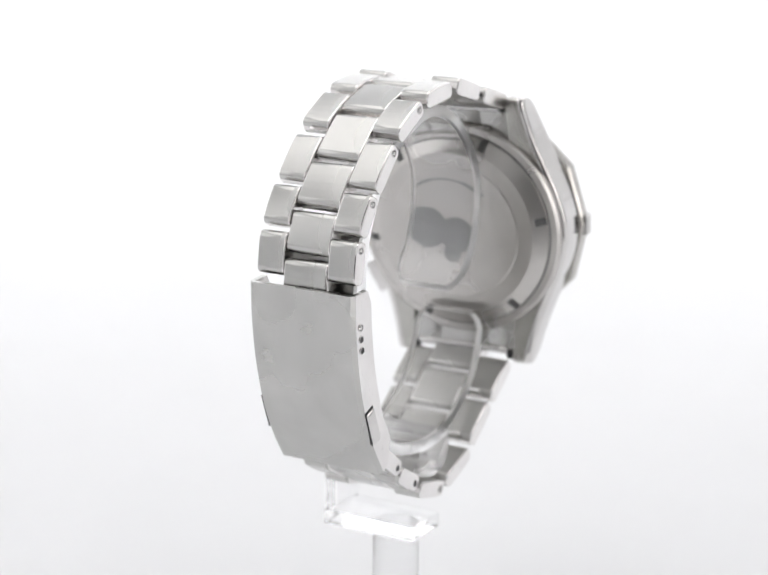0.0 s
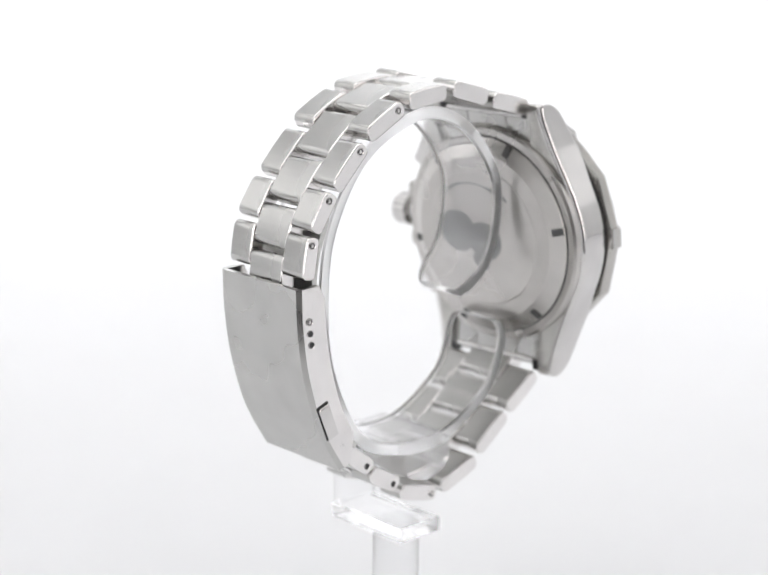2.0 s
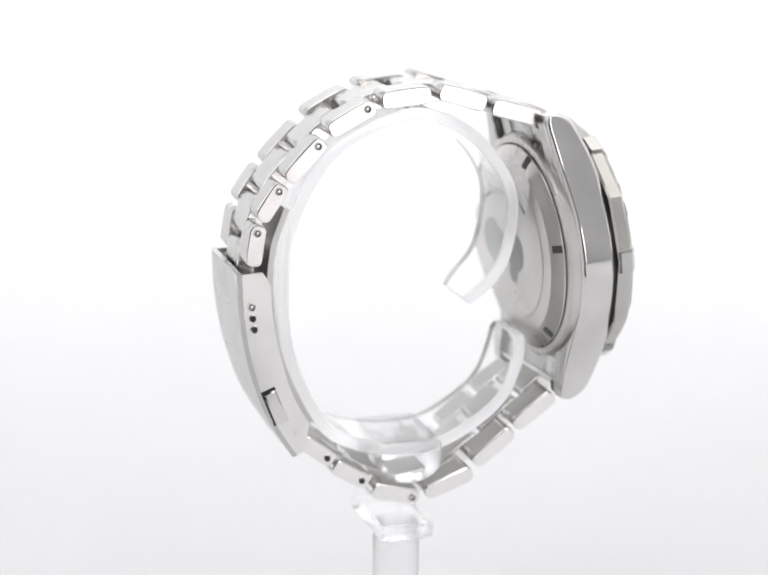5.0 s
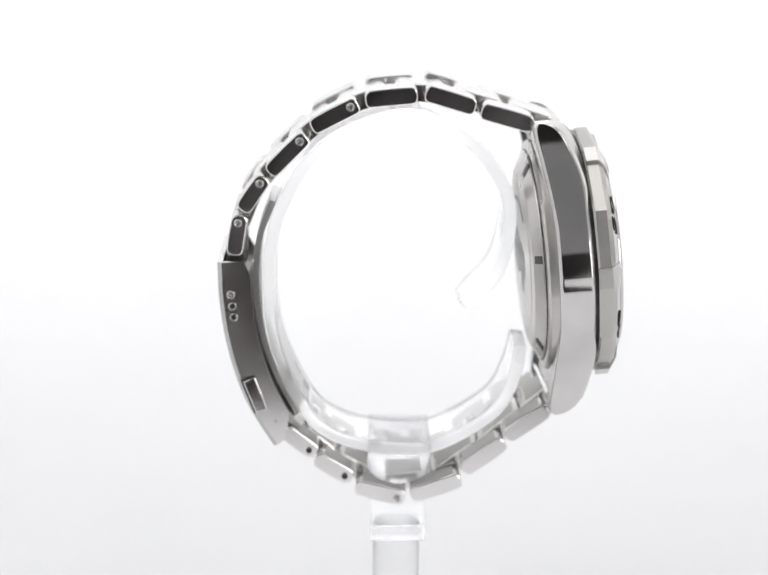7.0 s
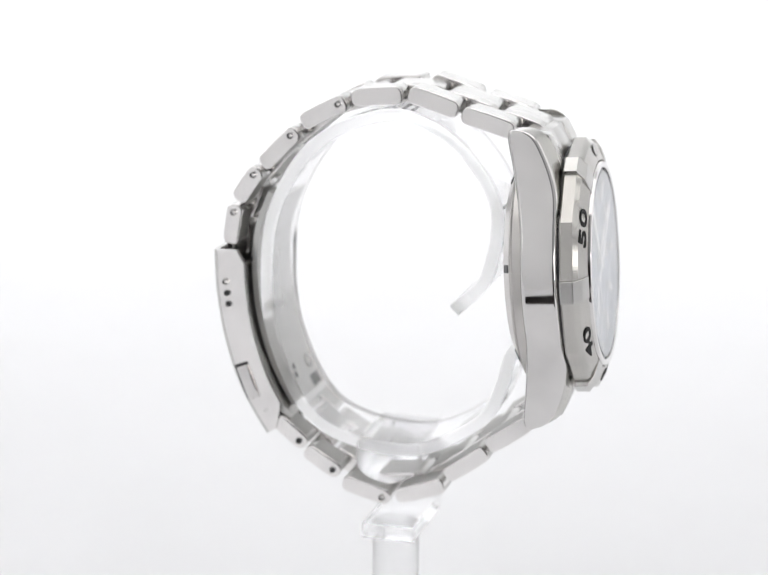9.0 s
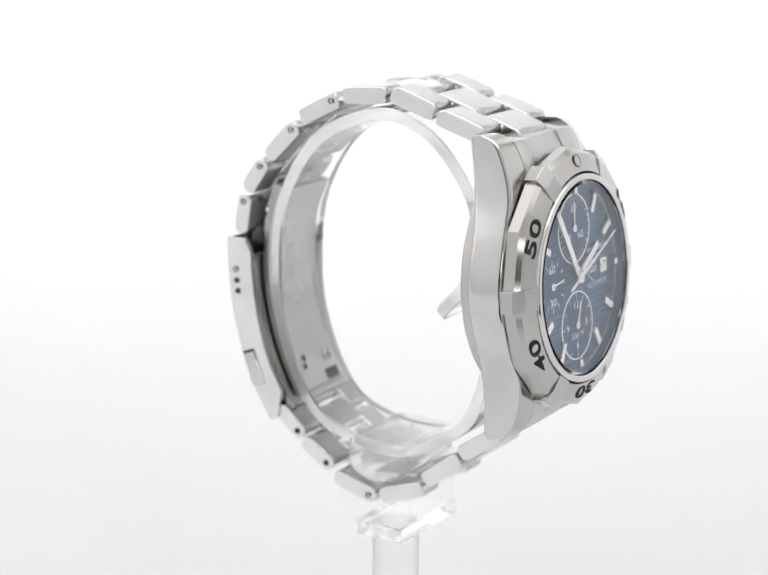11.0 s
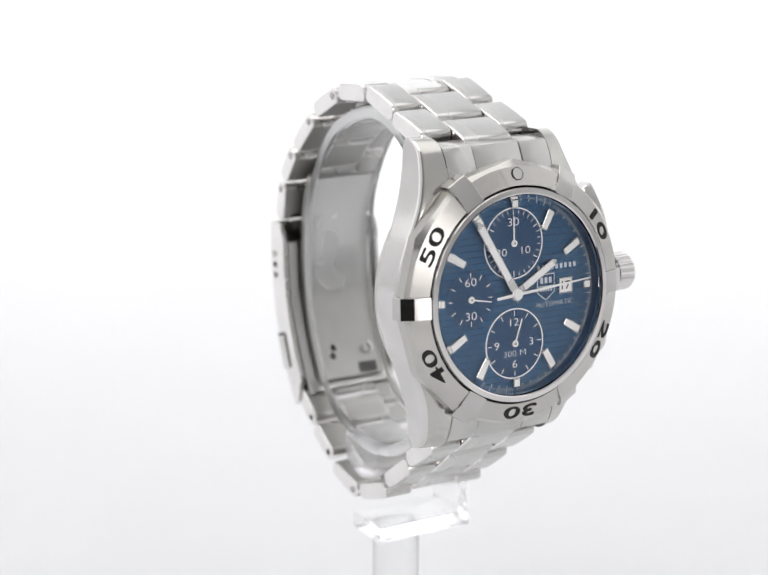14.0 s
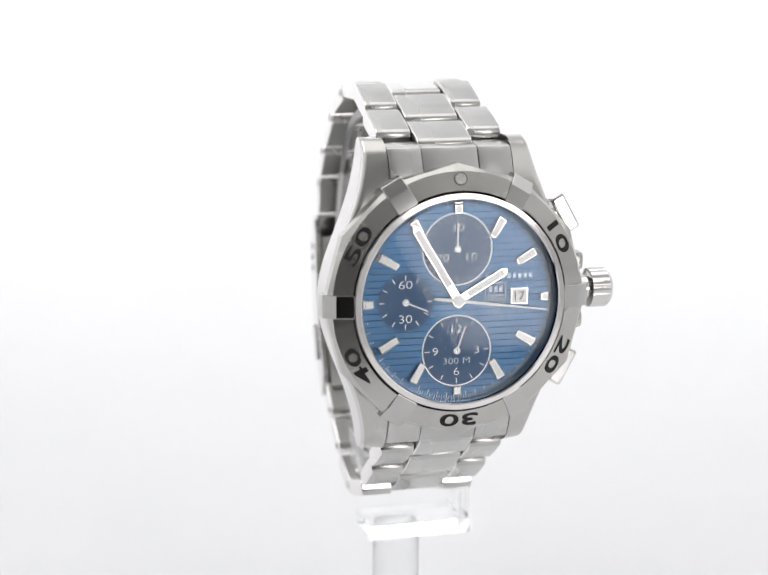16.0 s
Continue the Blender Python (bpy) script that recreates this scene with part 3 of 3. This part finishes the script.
bm = sweep(COVER[::-1], lambda k, s: cover_section(k, 1 - s))
for f in bm.faces:
    f.normal_update()
    f.material_index = 1 if abs(f.normal.y) > 0.9 else 0
cover = part("clasp_cover", bm, [BRUSHED, FLANK], watch, "brushed steel folding clasp cover with polished sides", smooth=30)
for s in (-1, 1):
    hang("pin", PIN, cover, "round spring bar end", at(-28.15, s * 9.93, -4.3, -90 * s, 0, 0))
    for x, z in ((-27.95, -6.3), (-27.7, -8.2)):
        hang("pin_hole", HOLE, cover, "small adjustment hole", at(x, s * 9.93, z, -90 * s, 0, 0))
    hang("pin", PIN, cover, "round clasp pin", at(-20.9, s * 9.75, -26.7, -90 * s, 0, 0))
    part("push_button", box(2.3, 1.6, 6.2, (0, 0, 0), 0.3), POLISHED, cover, "rectangular release button", at(-24.25, s * 9.5, -21.9, 0, -21, 0), smooth=40)
    # thin dark plate paints the shaded gap round the button
    part("button_slot_shade", box(2.55, 0.12, 6.45, (0, 0, 0), 0.02), DARK, cover, m=at(-24.45, s * 9.9, -21.72, 0, -21, 0))
BLADE = spline([(-21.6, 11.2), (-24.0, 4.5), (-24.6, -3.0), (-23.7, -11.5), (-21.2, -19.5), (-17.6, -26.6)], 5)
part("folding_blade", sweep(BLADE[::-1], lambda k, s: [(-6.4, 0), (6.4, 0), (6.4, -1.0), (-6.4, -1.0)]), INNER, watch, "curved steel folding blade inside the clasp", smooth=30)
BLADE_2 = spline([(-26.4, -2.0), (-25.6, -10.5), (-23.3, -18.5), (-19.8, -25.8), (-17.3, -28.6)], 5)
part("folding_blade", sweep(BLADE_2[::-1], lambda k, s: [(-8.6, 0), (8.6, 0), (8.6, -1.1), (-8.6, -1.1)]), INNER, watch, "curved steel folding blade inside the clasp", smooth=30)
part("clasp_rivet", lathe([(0.55, 0), (1.25, 0), (1.25, 0.5), (1.05, 0.6), (0.75, 0.6), (0.55, 0.45)], 28), POLISHED, watch, "ring-shaped steel rivet", at(-18.95, 3.7, -21.9, 0, 63, 0), smooth=30)
# dark block whose colour gives the slot its shade
part("clasp_slot", box(2.2, 3.8, 0.5, (0, 0, 0), 0.2), NOTCH, watch, "slot in the folding blade, its shade painted dark", at(-17.45, 3.2, -25.1, 0, 63, 0))
for y, dz in ((-3.4, 0.0), (-3.0, 1.3)):
    hang("blade_hole", HOLE, watch, "small hole in the folding blade", at(-18.62 - 0.5 * dz, y, -22.4 + dz, 0, 63, 0))
part("blade_step", sweep(spline([(-23.5, 5.6), (-24.05, -2.8), (-23.2, -11.0)], 5)[::-1], lambda k, s: [(-4.6, 0.0), (4.6, 0.0), (4.6, -0.5), (-4.6, -0.5)]), BRUSHED_LONG, watch, "raised rib along the folding blade", smooth=30)

# ---- the clear stand ----
stand = tagged(new("watch_stand"), "clear acrylic watch stand with open cuff on a round post", "watch stand")
CUFF = spline([(21.0, -14.6), (19.8, -20.0), (16.3, -26.3), (6.2, -32.2), (-5.0, -32.2), (-14.4, -27.8), (-20.6, -15.6), (-22.0, -3.3), (-20.2, 8.8), (-13.0, 20.0), (-1.3, 25.4), (7.0, 24.2), (13.7, 19.1), (18.4, 10.6), (17.0, -0.6), (11.0, -7.6)], 6)


def cuff_section(k, s):
    end = min(s, 1 - s) * 30
    w = 6.6 * min(1.0, 0.72 + 0.28 * math.sqrt(max(0.0, min(1.0, end))))
    return [(-w + 0.3, 1.1), (w - 0.3, 1.1), (w, 0.8), (w, -0.8), (w - 0.3, -1.1), (-w + 0.3, -1.1), (-w, -0.8), (-w, 0.8)]


bm = sweep(CUFF[::-1], cuff_section)
bmesh.ops.recalc_face_normals(bm, faces=bm.faces)
for f in bm.faces:
    f.material_index = 1 if abs(f.normal.y) > 0.3 or len(f.verts) > 4 else 0
part("cuff", bm, [CUFF_ACRYLIC, FROSTED], stand, "open curved clear acrylic cuff", smooth=30)
outline = [(-5.2, -31.6), (5.8, -31.6)] + [(0.3 + 5.5 * math.cos(radians(a)), -35.0 - 3.6 * math.sin(radians(a))) for a in range(0, 181, 15)]
bm = prism(outline, -8.2, 8.8, bevel=0.3)
bmesh.ops.transform(bm, matrix=Matrix(((1, 0, 0, 0), (0, 0, 1, 0), (0, 1, 0, 0), (0, 0, 0, 1))), verts=bm.verts)
part("cuff_block", bm, MILKY, stand, "clear acrylic block with rounded underside", smooth=30)
part("plate", box(9.6, 18.4, 2.8, (0.2, 2.3, -48.4), 0.4), PLATE_ACRYLIC, stand, "clear acrylic cross plate", smooth=30)
part("upright", box(8.6, 1.8, 10.5, (0.2, 10.4, -42.0), 0.3), ACRYLIC, stand, "clear acrylic upright joining cuff and plate", smooth=30)
part("post", disc(4.1, 24.1, -74.0, 48, (0.0, -0.8), bevel=0.3), HAZY, stand, "round hazy acrylic post", smooth=40)

# added out of view: carries the post and brightens it from below
part("base", disc(30.0, 3.9, -78.0, 64, (0.0, -0.8), bevel=0.4), WHITE, stand, "unseen white round base added under the post", smooth=40)
for piece in stand.children:
    if piece.name != "base":
        piece.visible_shadow = False

# ---- what moves ----
RATE = -8.517


def turned(t):
    spin = Matrix.Rotation(radians(RATE * (t - 7.0)), 4, "Z")
    seat = Matrix.Translation((0.00001, 0.00080, 0)) @ Matrix.Rotation(radians(1.2), 4, "Z")
    return Matrix.Translation((0, 0, BASE)) @ spin @ seat


def motions():
    steps = [0.5 * k for k in range(33)]
    walk(watch, [(t, turned(t)) for t in steps])
    walk(stand, [(t, turned(t)) for t in steps])
    walk(chrono_hand, [(t, HEAD @ clock(0, 97.8 + 6 * (t - 16), 1.05)) for t in steps])
    walk(small_seconds, [(t, HEAD @ at(-8.35, 0, 0.18, 0, 0, -(113 + 6 * (t - 16)))) for t in steps])


motions()
